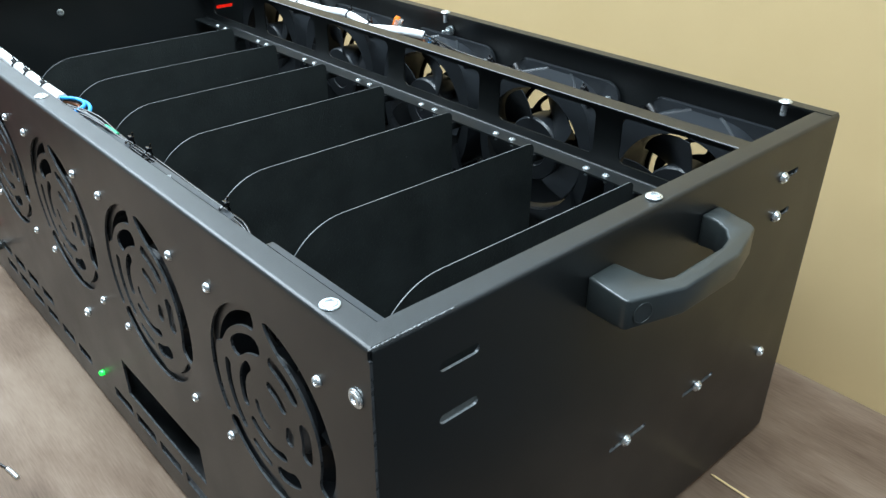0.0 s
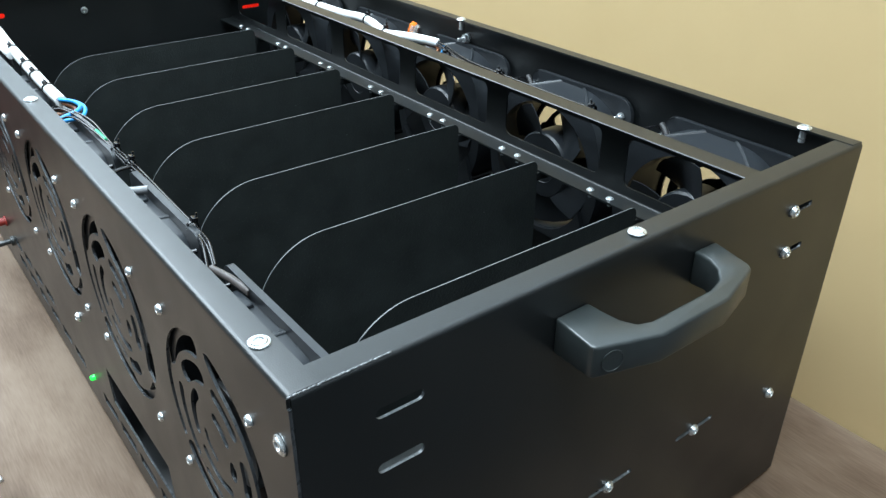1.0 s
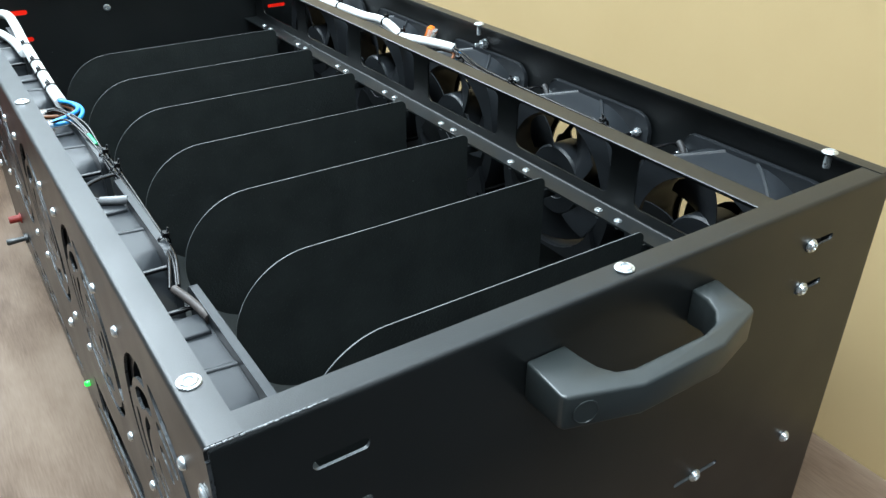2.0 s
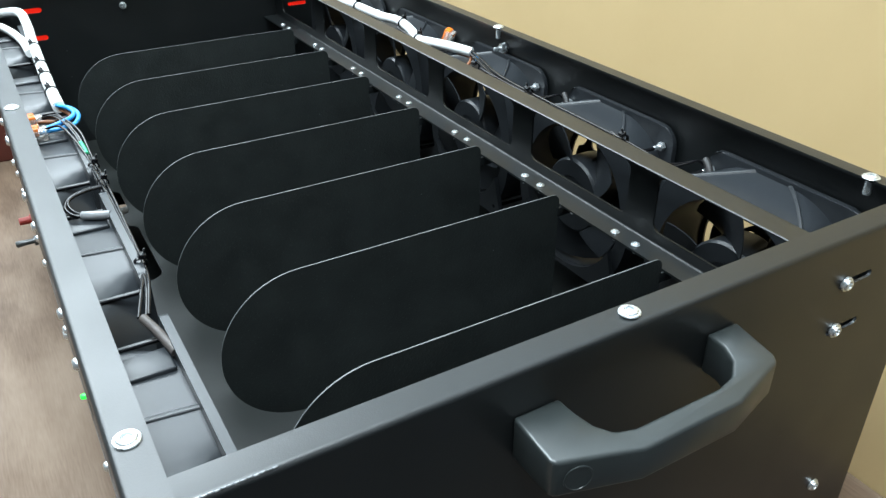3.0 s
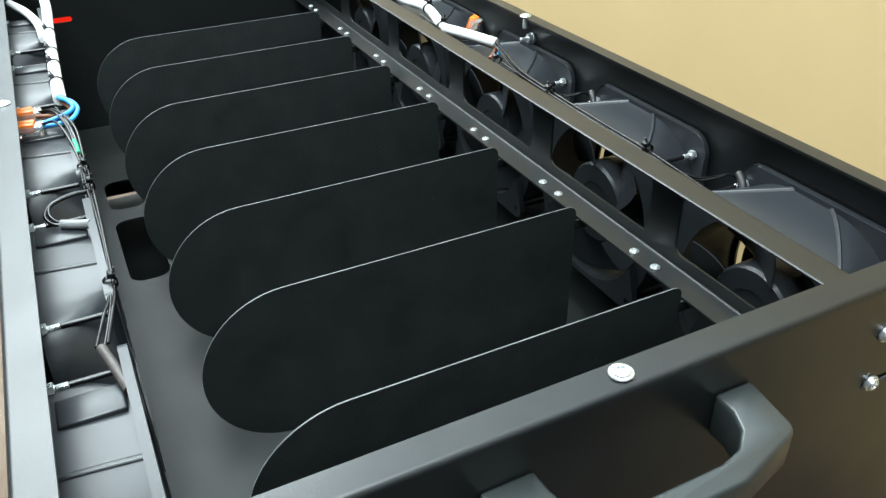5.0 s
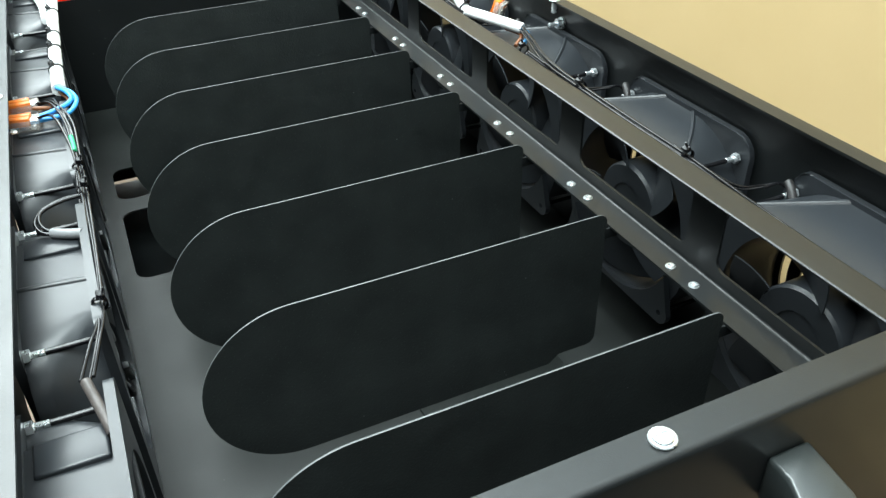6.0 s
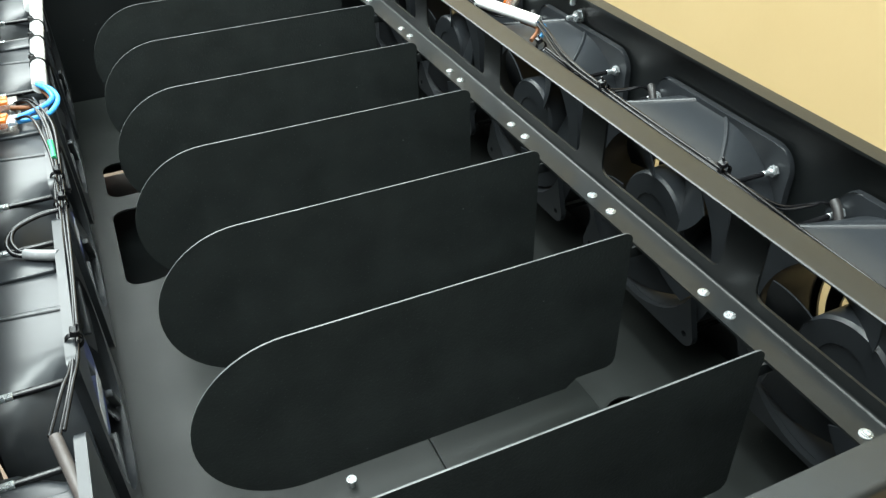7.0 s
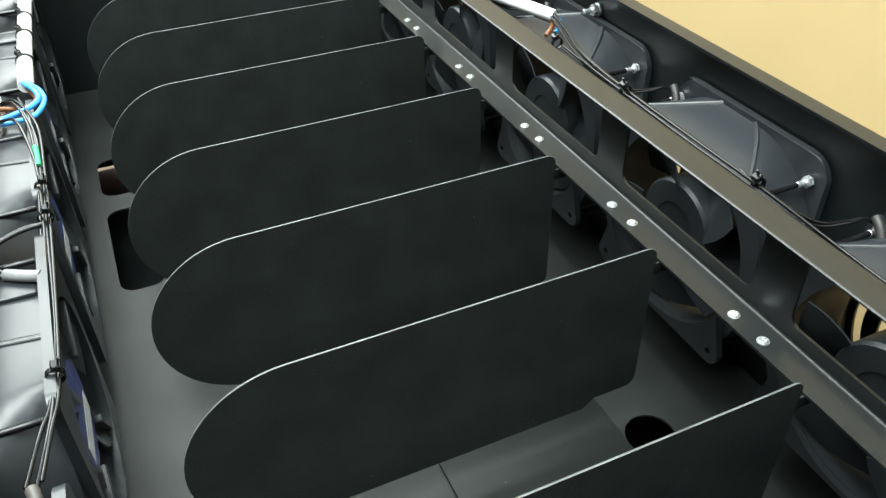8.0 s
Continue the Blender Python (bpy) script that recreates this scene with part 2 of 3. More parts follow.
def tube(name, points, radius, material, parent=None, label="", sides=8, per=6):
    """A cable along a smooth line through the points."""
    pts = [Vector(p) for p in points]
    ext = [pts[0] * 2 - pts[1], *pts, pts[-1] * 2 - pts[-2]]
    line = []
    for p0, p1, p2, p3 in zip(ext, ext[1:], ext[2:], ext[3:]):
        for i in range(per):
            t = i / per
            line.append(0.5 * ((2 * p1) + (p2 - p0) * t + (2 * p0 - 5 * p1 + 4 * p2 - p3) * t * t + (3 * p1 - p0 - 3 * p2 + p3) * t ** 3))
    line.append(pts[-1])
    bm = bmesh.new()
    rings, up = [], Vector((0.13, 0.21, 0.97))
    for i, p in enumerate(line):
        d = (line[min(i + 1, len(line) - 1)] - line[max(i - 1, 0)]).normalized()
        a = d.cross(up).normalized()
        b = d.cross(a)
        rings.append([bm.verts.new(p + radius * (a * math.cos(2 * math.pi * k / sides) + b * math.sin(2 * math.pi * k / sides))) for k in range(sides)])
    for r0, r1 in zip(rings, rings[1:]):
        for k in range(sides):
            j = (k + 1) % sides
            bm.faces.new((r0[k], r0[j], r1[j], r1[k]))
    bm.faces.new(rings[0][::-1])
    bm.faces.new(rings[-1])
    return part(name, bm, material, parent, label, 60)


# ---- the room ----
def slab(name, lo, hi, material, label, category):
    ob = part(name, box(lo, hi), material, None, label, 0)
    return tagged(ob, label, category, kind="structure")


slab("wall_east", (0.512, -0.24, -0.75), (0.60, 3.6, 0.58), WALL, "ochre painted wall behind the work table", "wall")
# Unseen stretch, kept dark so the end panel mirrors no ochre.
slab("dark_reflection_wall", (0.514, -3.2, -0.75), (0.60, -0.24, 0.58), DIM, "unseen wall beyond the table end, darkened for the end panel's reflection", "wall")
# Out of view; whitened to throw a bright neutral reflection onto the rims.
slab("white_reflection_wall", (0.516, -3.2, 0.58), (0.60, 3.6, 1.97), CEIL, "unseen upper part of the wall, white as a reflector for the rims", "wall")
# Unseen shell closing the room; its tones are set for bounce and reflections.
slab("wall_west", (-2.4, -3.2, -0.75), (-2.3, 3.6, 1.97), DIM, "unseen room wall, dark grey to limit bounced light", "wall")
slab("wall_south", (-2.3, -3.3, -0.75), (0.60, -3.2, 1.97), DIM, "unseen room wall, dark grey to limit bounced light", "wall")
slab("wall_north", (-2.3, 3.6, -0.75), (0.60, 3.7, 1.97), PALE, "unseen pale room wall", "wall")
slab("floor", (-2.4, -3.3, -0.85), (0.60, 3.7, -0.75), DARK_FLOOR, "unseen room floor, kept dark to limit reflections", "floor")
slab("ceiling", (-2.4, -3.3, 1.97), (0.60, 3.7, 2.05), CEIL, "white painted ceiling", "ceiling")

table = thing("work_table", "walnut laminate work table standing against the wall", "table", at=(0, 0, -0.75))
top = part("tabletop", box((-1.1, -0.11, 0.72), (0.5105, 2.2, 0.75), 0.002), WOOD, table)
for lx in (-1.0, 0.42):
    for ly in (-0.05, 2.1):
        part("leg", box((lx - 0.025, ly - 0.025, 0), (lx + 0.025, ly + 0.025, 0.7199), 0.003), STEEL, table)
# Fixtures made up to house the added lights.
for lx, ly, sx, sy, power in LAMPS:
    fixture = thing("added_ceiling_light", "added ceiling light panel out of view, switched on", "ceiling light", "ceiling lights", at=(lx, ly, 1.97))
    part("housing", box((-sx / 2 - 0.02, -sy / 2 - 0.02, -0.025), (sx / 2 + 0.02, sy / 2 + 0.02, -0.0005), 0.003), CEIL, fixture)
    part("diffuser", box((-sx / 2, -sy / 2, -0.031), (sx / 2, sy / 2, -0.0255), 0.002), LAMP_GLOW, fixture, "glowing white diffuser")


# ---- the steel case ----
case = thing("mining_case", "open black steel case with fans along both long sides", "computer case")


def grille(cy, cz, k0=1.0):
    """The curved openings punched in front of one fan."""
    out = []
    for q in (0, 240):
        out.append(hooked_slot(cy, cz, q, k0))
    out.append(broad_slot(cy, cz, k0))
    rings = [(35, 88, 0.0335, 0.0450), (99, 143, 0.0335, 0.0420), (158, 199, 0.0315, 0.0410), (232, 268, 0.0360, 0.0455), (276, 304, 0.0395, 0.0440), (314, 377, 0.0395, 0.0455),
             (-25, 56, 0.0235, 0.0300), (-120, -38, 0.0240, 0.0300), (94, 152, 0.0160, 0.0232), (174, 212, 0.0165, 0.0240), (-86, 4, 0.0105, 0.0145)]
    for a0, a1, r0, r1 in rings:
        out.append(arc_slot(cy, cz, k0 * r0, k0 * r1, a0, a1, 9))
    return out


def hooked_slot(cu, cv, turn, k0):
    """A long outer slot: a narrow tail that opens into a wide mouth."""
    def at(r, a):
        return (cu + k0 * r * math.cos(radians(a + turn)), cv + k0 * r * math.sin(radians(a + turn)))
    out = [at(0.0618, a) for a in range(-30, 83, 4)]
    out += [at(0.0600, 84.5), at(0.0555, 85.5), at(0.0510, 84.5), at(0.0492, 82)]
    out += [at(0.0495, a) for a in range(76, 30, -6)]
    out += [at(0.0502, 26), at(0.0525, 23), at(0.0550, 20)]
    out += [at(0.0555, a) for a in range(15, -29, -5)]
    out += [at(0.0565, -31), at(0.0587, -32), at(0.0608, -31.5)]
    return out


def broad_slot(cu, cv, k0):
    """The wide outer slot, pointed at its upper end."""
    def at(r, a):
        return (cu + k0 * r * math.cos(radians(a)), cv + k0 * r * math.sin(radians(a)))
    out = [at(0.0620, a) for a in range(99, 202, 4)]
    out += [at(0.0602, 204.5), at(0.0555, 205.5), at(0.0508, 204.5), at(0.0488, 202)]
    out += [at(0.0480, a) for a in range(196, 111, -6)]
    return out + [at(0.0492, 106), at(0.0525, 100), at(0.0565, 96), at(0.0600, 95)]


def bend(inner, thick=T, r=0.0026, drop=0.006):
    """The outline of a folded rim: down the outside, round the bend and in to the inner edge."""
    outside = [(0, -drop)] + [(r - r * math.cos(radians(a)), -r + r * math.sin(radians(a))) for a in range(0, 91, 15)] + [(inner, 0)]
    ri = r - thick
    inside = [(inner, -thick)] + [(r - ri * math.cos(radians(a)), -r + ri * math.sin(radians(a))) for a in range(90, -1, -15)] + [(thick, -drop)]
    return outside + inside


FAN_HOLES = [h for fy in FAN_YS for h in grille(fy, FAN_Z)]
front_holes = list(FAN_HOLES)
front_holes.append(rounded(0.205, 0.055, 0.338, 0.090, 0.0008, 2))
front_holes += [rounded(y0, 0.029, y0 + 0.036, 0.040, 0.001, 2) for y0 in (0.207, 0.2515, 0.296, 0.3405)]
front_holes += [rounded(y0, 0.030, y0 + 0.030, 0.040, 0.001, 2) for y0 in (0.430, 0.472, 0.514, 0.556, 0.598, 0.640)]
front_holes += [rounded(y0, 0.052, y0 + 0.030, 0.062, 0.001, 2) for y0 in (0.514, 0.556, 0.598, 0.640)]
rim_z = H - 0.006
front = sheet([(0, 0.006), (L, 0.006), (L, rim_z), (0, rim_z)], front_holes, T, lambda u, v, w: (w, u, v), True)
merge(front, extrude_profile(bend(0.0145), lambda u, v, s: (u, s, H + v), 0.0012, L))
part("front_panel", front, [STEEL, CUT], case, "punched black panel with curved fan openings", 30)

back = sheet([(0.002, 0.006), (L, 0.006), (L, rim_z), (0.002, rim_z)], [h for fy in FAN_YS for h in grille(fy, FAN_Z + 0.0015, 0.87)], T, lambda u, v, w: (W - w, u, v))
merge(back, extrude_profile(bend(0.012), lambda u, v, s: (W - u, s, H + v), 0.002, L))
part("back_panel", back, STEEL, case, "", 30)


def end_holes(dl, dr):
    out = [rounded(0.0375 + dl, z - 0.0028, 0.0620 + dl, z + 0.0028, 0.0027) for z in (0.2595, 0.2290)]
    out += [rounded(0.3370 + dr, z - 0.0022, 0.3620 + dr, z + 0.0022, 0.0021) for z in (0.2600, 0.2305)]
    out += [rounded(0.1810, 0.1168, 0.2190, 0.1204, 0.0017), rounded(0.2620, 0.1168, 0.3000, 0.1204, 0.0017)]
    return out


def end_panel(y, sign, dl=0.0, dr=0.0):
    edge = W - 0.0028
    bm = sheet([(0.0017, 0.006), (edge, 0.006), (edge, rim_z), (0.0017, rim_z)], end_holes(dl, dr), T, lambda u, v, w: (u, y + sign * w, v), True)
    merge(bm, extrude_profile(bend(0.0140, drop=0.0056), lambda u, v, s: (s, y + sign * u, H - 0.0004 + v), 0.0017, edge))
    return part("end_panel", bm, [STEEL, CUT], case, "", 30)


end_panel(0.0, 1)
end_panel(L + 0.0015, -1, 0.008, 0.020)

floor_holes = [rounded(0.054, 0.452, 0.088, 0.566, 0.012), rounded(0.054, 0.590, 0.088, 0.655, 0.012), circle(0.325, 0.183, 0.0150)]
part("card_tray", sheet(rounded(0.0022, 0.0022, W - 0.0022, L - 0.0022, 0.001, 2), floor_holes, 0.0015, lambda u, v, w: (u, v, FLOOR_Z - w)), TRAY, case, "", 30)
part("tray_joint", box((0.2025, 0.0025, FLOOR_Z + 0.0002), (0.3088, 0.236, FLOOR_Z + 0.0032), 0.0006), TRAY, case)
part("base_plate", box((0.002, 0.002, 0.0005), (W - 0.002, L - 0.002, 0.0035), 0.0005), STEEL, case)

for x, z in ((0.0580, 0.2595), (0.0580, 0.2290), (0.3700, 0.2300), (0.3700, 0.2600)):
    part("slot_cover", box((x - 0.019, L + 0.0022, z - 0.006), (x + 0.019, L + 0.0028, z + 0.006), 0.0002), RED_FILM, case, "translucent red strip behind a slot")

# Added plate that stops slot light, so the tray holes look dark.
part("slot_light_blocker", box((0.020, 0.405, 0.0040), (0.022, L - 0.004, FLOOR_Z - 0.002), 0.0004), STEEL, case)
bead = bmesh.new()
for i in range(22):
    x = 0.0012 + 0.0021 * i
    box_into(bead, (x - 0.0009, 0.0003 + 0.0001 * (i % 3), H - 0.0013 + 0.00002 * i), (x + 0.0013, 0.0013, H - 0.0002 + 0.00012 * (i % 2)), 0.0003, 1)
part("corner_seam", bead, WORN, case, "worn bare seam at the corner")

# the rail that carries the cards: top flange, pierced web, screw lip
web_holes = []
for k in range(-1, 5):
    y0, y1 = 0.155 + 0.1315 * k, 0.2615 + 0.1315 * k
    web_holes.append(rounded(max(y0, 0.015), 0.2290, min(y1, L - 0.01), 0.2665, 0.006, 4))
rail = sheet([(0.003, 0.2225), (L - 0.003, 0.2225), (L - 0.003, 0.2745), (0.003, 0.2745)], web_holes, 0.0015, lambda u, v, w: (0.3395 + w, u, v))
outline = [(0.341, 0.224)]
rr = 0.0035
low = [(0.341 - rr + rr * math.cos(radians(a)), 0.2205 + rr - 0.0015 + rr * math.sin(radians(a))) for a in range(0, -91, -18)]
low_in = [(0.341 - rr + (rr - 0.0015) * math.cos(radians(a)), 0.2205 + rr - 0.0015 + (rr - 0.0015) * math.sin(radians(a))) for a in range(-90, 1, 18)]
merge(rail, extrude_profile(low + [(0.3225, 0.2190), (0.3225, 0.2205)] + low_in, lambda u, v, s: (u, s, v), 0.003, L - 0.003))
rr = 0.0024
high = [(0.341 - rr + rr * math.cos(radians(a)), 0.2780 - rr + rr * math.sin(radians(a))) for a in range(0, 91, 18)]
high_in = [(0.341 - rr + (rr - 0.0015) * math.cos(radians(a)), 0.2780 - rr + (rr - 0.0015) * math.sin(radians(a))) for a in range(90, -1, -18)]
merge(rail, extrude_profile(high + [(0.3236, 0.2780), (0.3230, 0.2775), (0.3230, 0.2767), (0.3236, 0.2765)] + high_in, lambda u, v, s: (u, s, v), 0.003, L - 0.003))
part("card_rail", rail, STEEL, case, "folded steel rail with rounded windows", 30)


# screws: one mesh for each size
def screw_mesh(name, r, head, length, n=16):
    """A pan head with a cross recess, its shank downwards."""
    bm = bmesh.new()
    ring_stack(bm, [(0.0, r * 0.98), (head * 0.30, r), (head * 0.50, r * 0.94), (head * 0.55, r * 0.78), (head * 0.80, r * 0.74), (head * 0.97, r * 0.66), (head, r * 0.58), (head * 0.96, r * 0.46), (head * 0.35, r * 0.36), (head * 0.35, r * 0.02)], n, "z")
    k = r * 0.5
    if length:
        stations = []
        for i in range(9):
            stations.append((-length * i / 8, k * (1.0 if i % 2 else 0.86)))
        ring_stack(bm, stations[::-1], 10, "z")
    for a in (0, 60, 120):
        made = [v for v in bm.verts]
        box_into(bm, (-r * 0.16, -r * 0.05, head * 0.30), (r * 0.16, r * 0.05, head * 0.62))
        for v in bm.verts[len(made):]:
            v.co = Matrix.Rotation(radians(a), 3, "Z") @ v.co
    return finish(bm, name, ZINC, 35)


RIM_SCREW = screw_mesh("rim_screw", 0.0049, 0.0018, 0.010)
SMALL_SCREW = screw_mesh("screw", 0.0030, 0.0014, 0.006)
PANEL_SCREW = screw_mesh("panel_screw", 0.0042, 0.0028, 0.006)


def screw(mesh, x, y, z, rx=0, ry=0, spin=0, name="screw"):
    ob = part(name, mesh, None, case)
    ob.matrix_basis = pose(x, y, z, rx, ry, 0) @ pose(0, 0, 0, 0, 0, spin)
    return ob


for x, y in ((0.0072, 0.037), (0.0072, 0.402), (0.0072, 0.770), (0.201, 0.0075), (0.4035, 0.037), (0.4035, 0.403), (0.4035, 0.770)):
    screw(RIM_SCREW, x, y, H, 0, 0, 37 * y * 100, "rim_screw")
for k in range(-1, 7):
    for y in (0.1315, 0.1510):
        screw(SMALL_SCREW, 0.3285, y + SLOT * k, 0.2205, 0, 0, 900 * y + 50 * k)
for x, z in ((0.3410, 0.2600), (0.3428, 0.2308), (0.2790, 0.1187), (0.3710, 0.1030), (0.1970, 0.1187)):
    screw(PANEL_SCREW, x, -0.0002, z, 90, 0, 900 * x)
for x, z in ((0.156, 0.254), (0.245, 0.262)):
    screw(PANEL_SCREW, x, L - 0.0002, z, 90, 0, 900 * x)
screw(RIM_SCREW, -0.0002, 0.0105, 0.2575, 0, -90, 20)
for y, z in ((0.396, 0.106), (0.775, 0.106), (0.0105, 0.060)):
    screw(PANEL_SCREW, -0.0002, y, z, 0, -90, 900 * y)
bolt = ring_stack(bmesh.new(), [(-0.0130, 0.0012), (-0.0126, 0.0017), (0.0, 0.0017)], 10, "x")
ring_stack(bolt, [(-0.0062, 0.0030), (-0.0058, 0.0040), (-0.0024, 0.0040), (-0.0020, 0.0034)], 6, "x")
ring_stack(bolt, [(-0.0020, 0.0048), (-0.0002, 0.0048)], 16, "x")
part("panel_bolt", bolt, ZINC, case, "zinc bolt end with nut and washer", 35).location = (W - T, 0.402, 0.2690)
screw(SMALL_SCREW, 0.1495, 0.206, FLOOR_Z + 0.006, 0, 0, 30)

# front controls
part("green_led", ring_stack(bmesh.new(), [(-0.0042, 0.0010), (-0.0038, 0.0019), (-0.0026, 0.0026), (0.0005, 0.0026)], 16, "x"), LED_GREEN, case, "lit green indicator lamp").location = (0, 0.399, 0.041)
part("power_button", ring_stack(bmesh.new(), [(-0.013, 0.003), (-0.0125, 0.0040), (-0.002, 0.0042), (-0.0019, 0.006), (-0.0004, 0.006)], 16, "x"), REDBOX, case, "red push button").location = (0, 0.703, 0.066)
part("toggle_switch", ring_stack(bmesh.new(), [(-0.022, 0.0026), (-0.0205, 0.0036), (-0.010, 0.0030), (-0.004, 0.0030), (-0.0039, 0.0055), (-0.0004, 0.0055)], 16, "x"), GRIP, case, "grey toggle").location = (0, 0.683, 0.050)

# ---- the carrying handle ----
def carrying_handle():
    outer = [(0.1385, 0.0), (0.1390, -0.0225), (0.1405, -0.0250), (0.1765, -0.0345), (0.2280, -0.0345), (0.2590, -0.0260), (0.2612, -0.0225), (0.2615, 0.0)]
    inner = [(0.2430, 0.0), (0.2425, -0.0100), (0.2400, -0.0175), (0.2345, -0.0228), (0.2240, -0.0252), (0.1790, -0.0252), (0.1700, -0.0230), (0.1640, -0.0175), (0.1612, -0.0100), (0.1605, 0.0)]
    bm = extrude_profile(outer + inner, lambda u, v, s: (u, v, s), 0.2452, 0.2660, 2)
    for v in bm.verts:
        out = min(1.0, -v.co.y / 0.0365)
        droop = max(0.0, min(1.0, (-v.co.y - 0.014) / 0.018))
        v.co.z = 0.2555 + (v.co.z - 0.2555) * (1.0 - 0.2 * out) - 0.0045 * droop
    bmesh.ops.recalc_face_normals(bm, faces=bm.faces[:])
    sharp = [e for e in bm.edges if len(e.link_faces) == 2 and e.calc_face_angle(0) > radians(28)]
    bmesh.ops.bevel(bm, geom=sharp, offset=0.0016, segments=3, affect="EDGES", profile=0.5)
    ob = part("handle", bm, GRIP, case, "moulded plastic bridge handle", 45)
    for x, turn in ((0.1500, -14),):
        cap = part("screw_cap", ring_stack(bmesh.new(), [(0, 0.0062), (0.0004, 0.0062), (0.0005, 0.0056), (0.0002, 0.0055)], 24, "y"), GRIP, ob)
        cap.matrix_basis = pose(x - 0.0005, -0.0277, 0.2525, 0, 0, turn) @ pose(0, 0, 0, 180, 0, 0)
    return ob


carrying_handle()


# ---- fans ----
def fan_meshes():
    half, bore = 0.0595, 0.0568
    made = {}
    corner = lambda w0: sheet(rounded(-half, -half, half, half, 0.0075, 6), [circle(0, 0, bore, 48)], 0.0042, lambda u, v, w: (w0 + w, u, v))
    made["outer_flange"] = finish(corner(0.0), "outer_flange", PLASTIC, 35)
    edge = rounded(-half, -half, half, half + 0.0050, 0.0075, 6)
    made["inner_flange"] = finish(sheet(edge, [circle(0, 0, 0.0545, 48)], 0.0042, lambda u, v, w: (0.0358 + w, u, v)), "inner_flange", PLASTIC, 35)
    def barrel(outline):
        """The fan's body between its flanges: an outline round it, and the round bore through it."""
        n = len(outline)
        bm = bmesh.new()
        rings = []
        for x, k, most in ((0.0043, 1.006, 0.1), (0.0120, 1.0, 0.0780), (0.0180, 0.997, 0.0745), (0.0240, 0.994, 0.0716), (0.0300, 0.991, 0.0690), (0.0357, 0.990, 0.0668)):
            pull = [min(k, most / math.hypot(y, z)) for y, z in outline]
            rings.append([bm.verts.new((x, y * p, z * p)) for (y, z), p in zip(outline, pull)])
        turn = [math.atan2(z, y) for y, z in outline]
        rings.append([bm.verts.new((0.0357, bore * math.cos(a), bore * math.sin(a))) for a in turn])
        rings.append([bm.verts.new((0.0043, bore * math.cos(a), bore * math.sin(a))) for a in turn])
        for r0, r1 in zip(rings, rings[1:] + rings[:1]):
            for i in range(n):
                j = (i + 1) % n
                bm.faces.new((r0[i], r0[j], r1[j], r1[i]))
        return bm

    low = [(0.0735, 0.010), (0.0735, -0.014), (0.0700, -0.030), (0.0600, -0.044), (0.0440, -0.056), (0.0250, -0.0586), (-0.0250, -0.0586), (-0.0440, -0.056), (-0.0600, -0.044), (-0.0700, -0.030), (-0.0735, -0.014), (-0.0735, 0.010)]
    near = [(-0.0728, 0.0220), (-0.0705, 0.0330), (-0.0660, 0.0425), (-0.0590, 0.0495), (-0.0500, 0.0540), (-0.0390, 0.0566), (-0.0260, 0.0580), (-0.0085, 0.0590), (-0.0080, 0.0581)]
    far = [(0.0060, 0.0578), (0.0360, 0.0570), (0.0368, 0.0515), (0.0440, 0.0528), (0.0510, 0.0524), (0.0575, 0.0503), (0.0635, 0.0456), (0.0680, 0.0385), (0.0708, 0.0300), (0.0726, 0.0200)]
    coarse = (low + near + far)[::-1]
    fine = [(a[0] + (b[0] - a[0]) * i / 3, a[1] + (b[1] - a[1]) * i / 3) for a, b in zip(coarse, coarse[1:] + coarse[:1]) for i in range(3)]
    body = barrel(fine)

    def lean(u, v, s):
        f = (s - 0.0043) / 0.0314
        return (s, -0.0092 - 0.002 * f ** 1.6 + u, 0.0588 * (1.005 - 0.014 * f) + v)

    made["bead"] = finish(extrude_profile([(0.00165 * math.cos(a * math.pi / 5), 0.0011 * math.sin(a * math.pi / 5)) for a in range(10)], lean, 0.0043, 0.0357, 10), "bead", PLASTIC, 40)

    def rear_top(y, f):
        """Height of the rear fan's body: flat between two swept creases, rounded off beyond them."""
        near, far, top = 0.0080 + 0.0400 * f ** 0.85, 0.0200 + 0.0280 * f, 0.0640 - 0.0060 * f
        edge = near if y > 0 else far
        over = max(0.0, abs(y) - edge) / (0.0670 - edge)
        return top * math.sqrt(max(0.0, 1 - over * over))

    rear = bmesh.new()
    across = [0.0670 * math.sin(radians(a)) for a in range(-90, 91, 5)]
    loops = []
    for i in range(10):
        f = i / 9
        upper = [(y, rear_top(y, f)) for y in across]
        lower = [(y, -0.0600 * math.sqrt(max(0.0, 1 - (y / 0.0671) ** 4))) for y in across[-2:0:-1]]
        loops.append([rear.verts.new((0.0037 + 0.0380 * f, y, z)) for y, z in upper + lower])
    turns = [math.atan2(v.co.z, v.co.y) for v in loops[0]]
    for x, r in ((0.0417, 0.0572), (0.0037, 0.0560)):
        loops.append([rear.verts.new((x, r * math.cos(a), r * math.sin(a))) for a in turns])
    for r0, r1 in zip(loops, loops[1:] + loops[:1]):
        for i in range(len(turns)):
            j = (i + 1) % len(turns)
            rear.faces.new((r0[i], r0[j], r1[j], r1[i]))
    for side, start, reach, power in (("near", 0.0080, 0.0400, 0.85), ("far", -0.0200, -0.0280, 1.0)):
        def sweep_line(u, v, s, start=start, reach=reach, power=power):
            f = (s - 0.0037) / 0.0380
            y, thin = start + reach * f ** power, 1.0 - 0.4 * f
            return (s, y + u * thin, rear_top(y, f) + v * thin)
        crest = [(0.0030, -0.0010), (0.0016, 0.0010), (0.0004, 0.0018), (-0.0008, 0.0015), (-0.0030, -0.0010)]
        made["crease_" + side] = finish(extrude_profile(crest, sweep_line, 0.0038, 0.0410, 14), "crease", PLASTIC, 60)
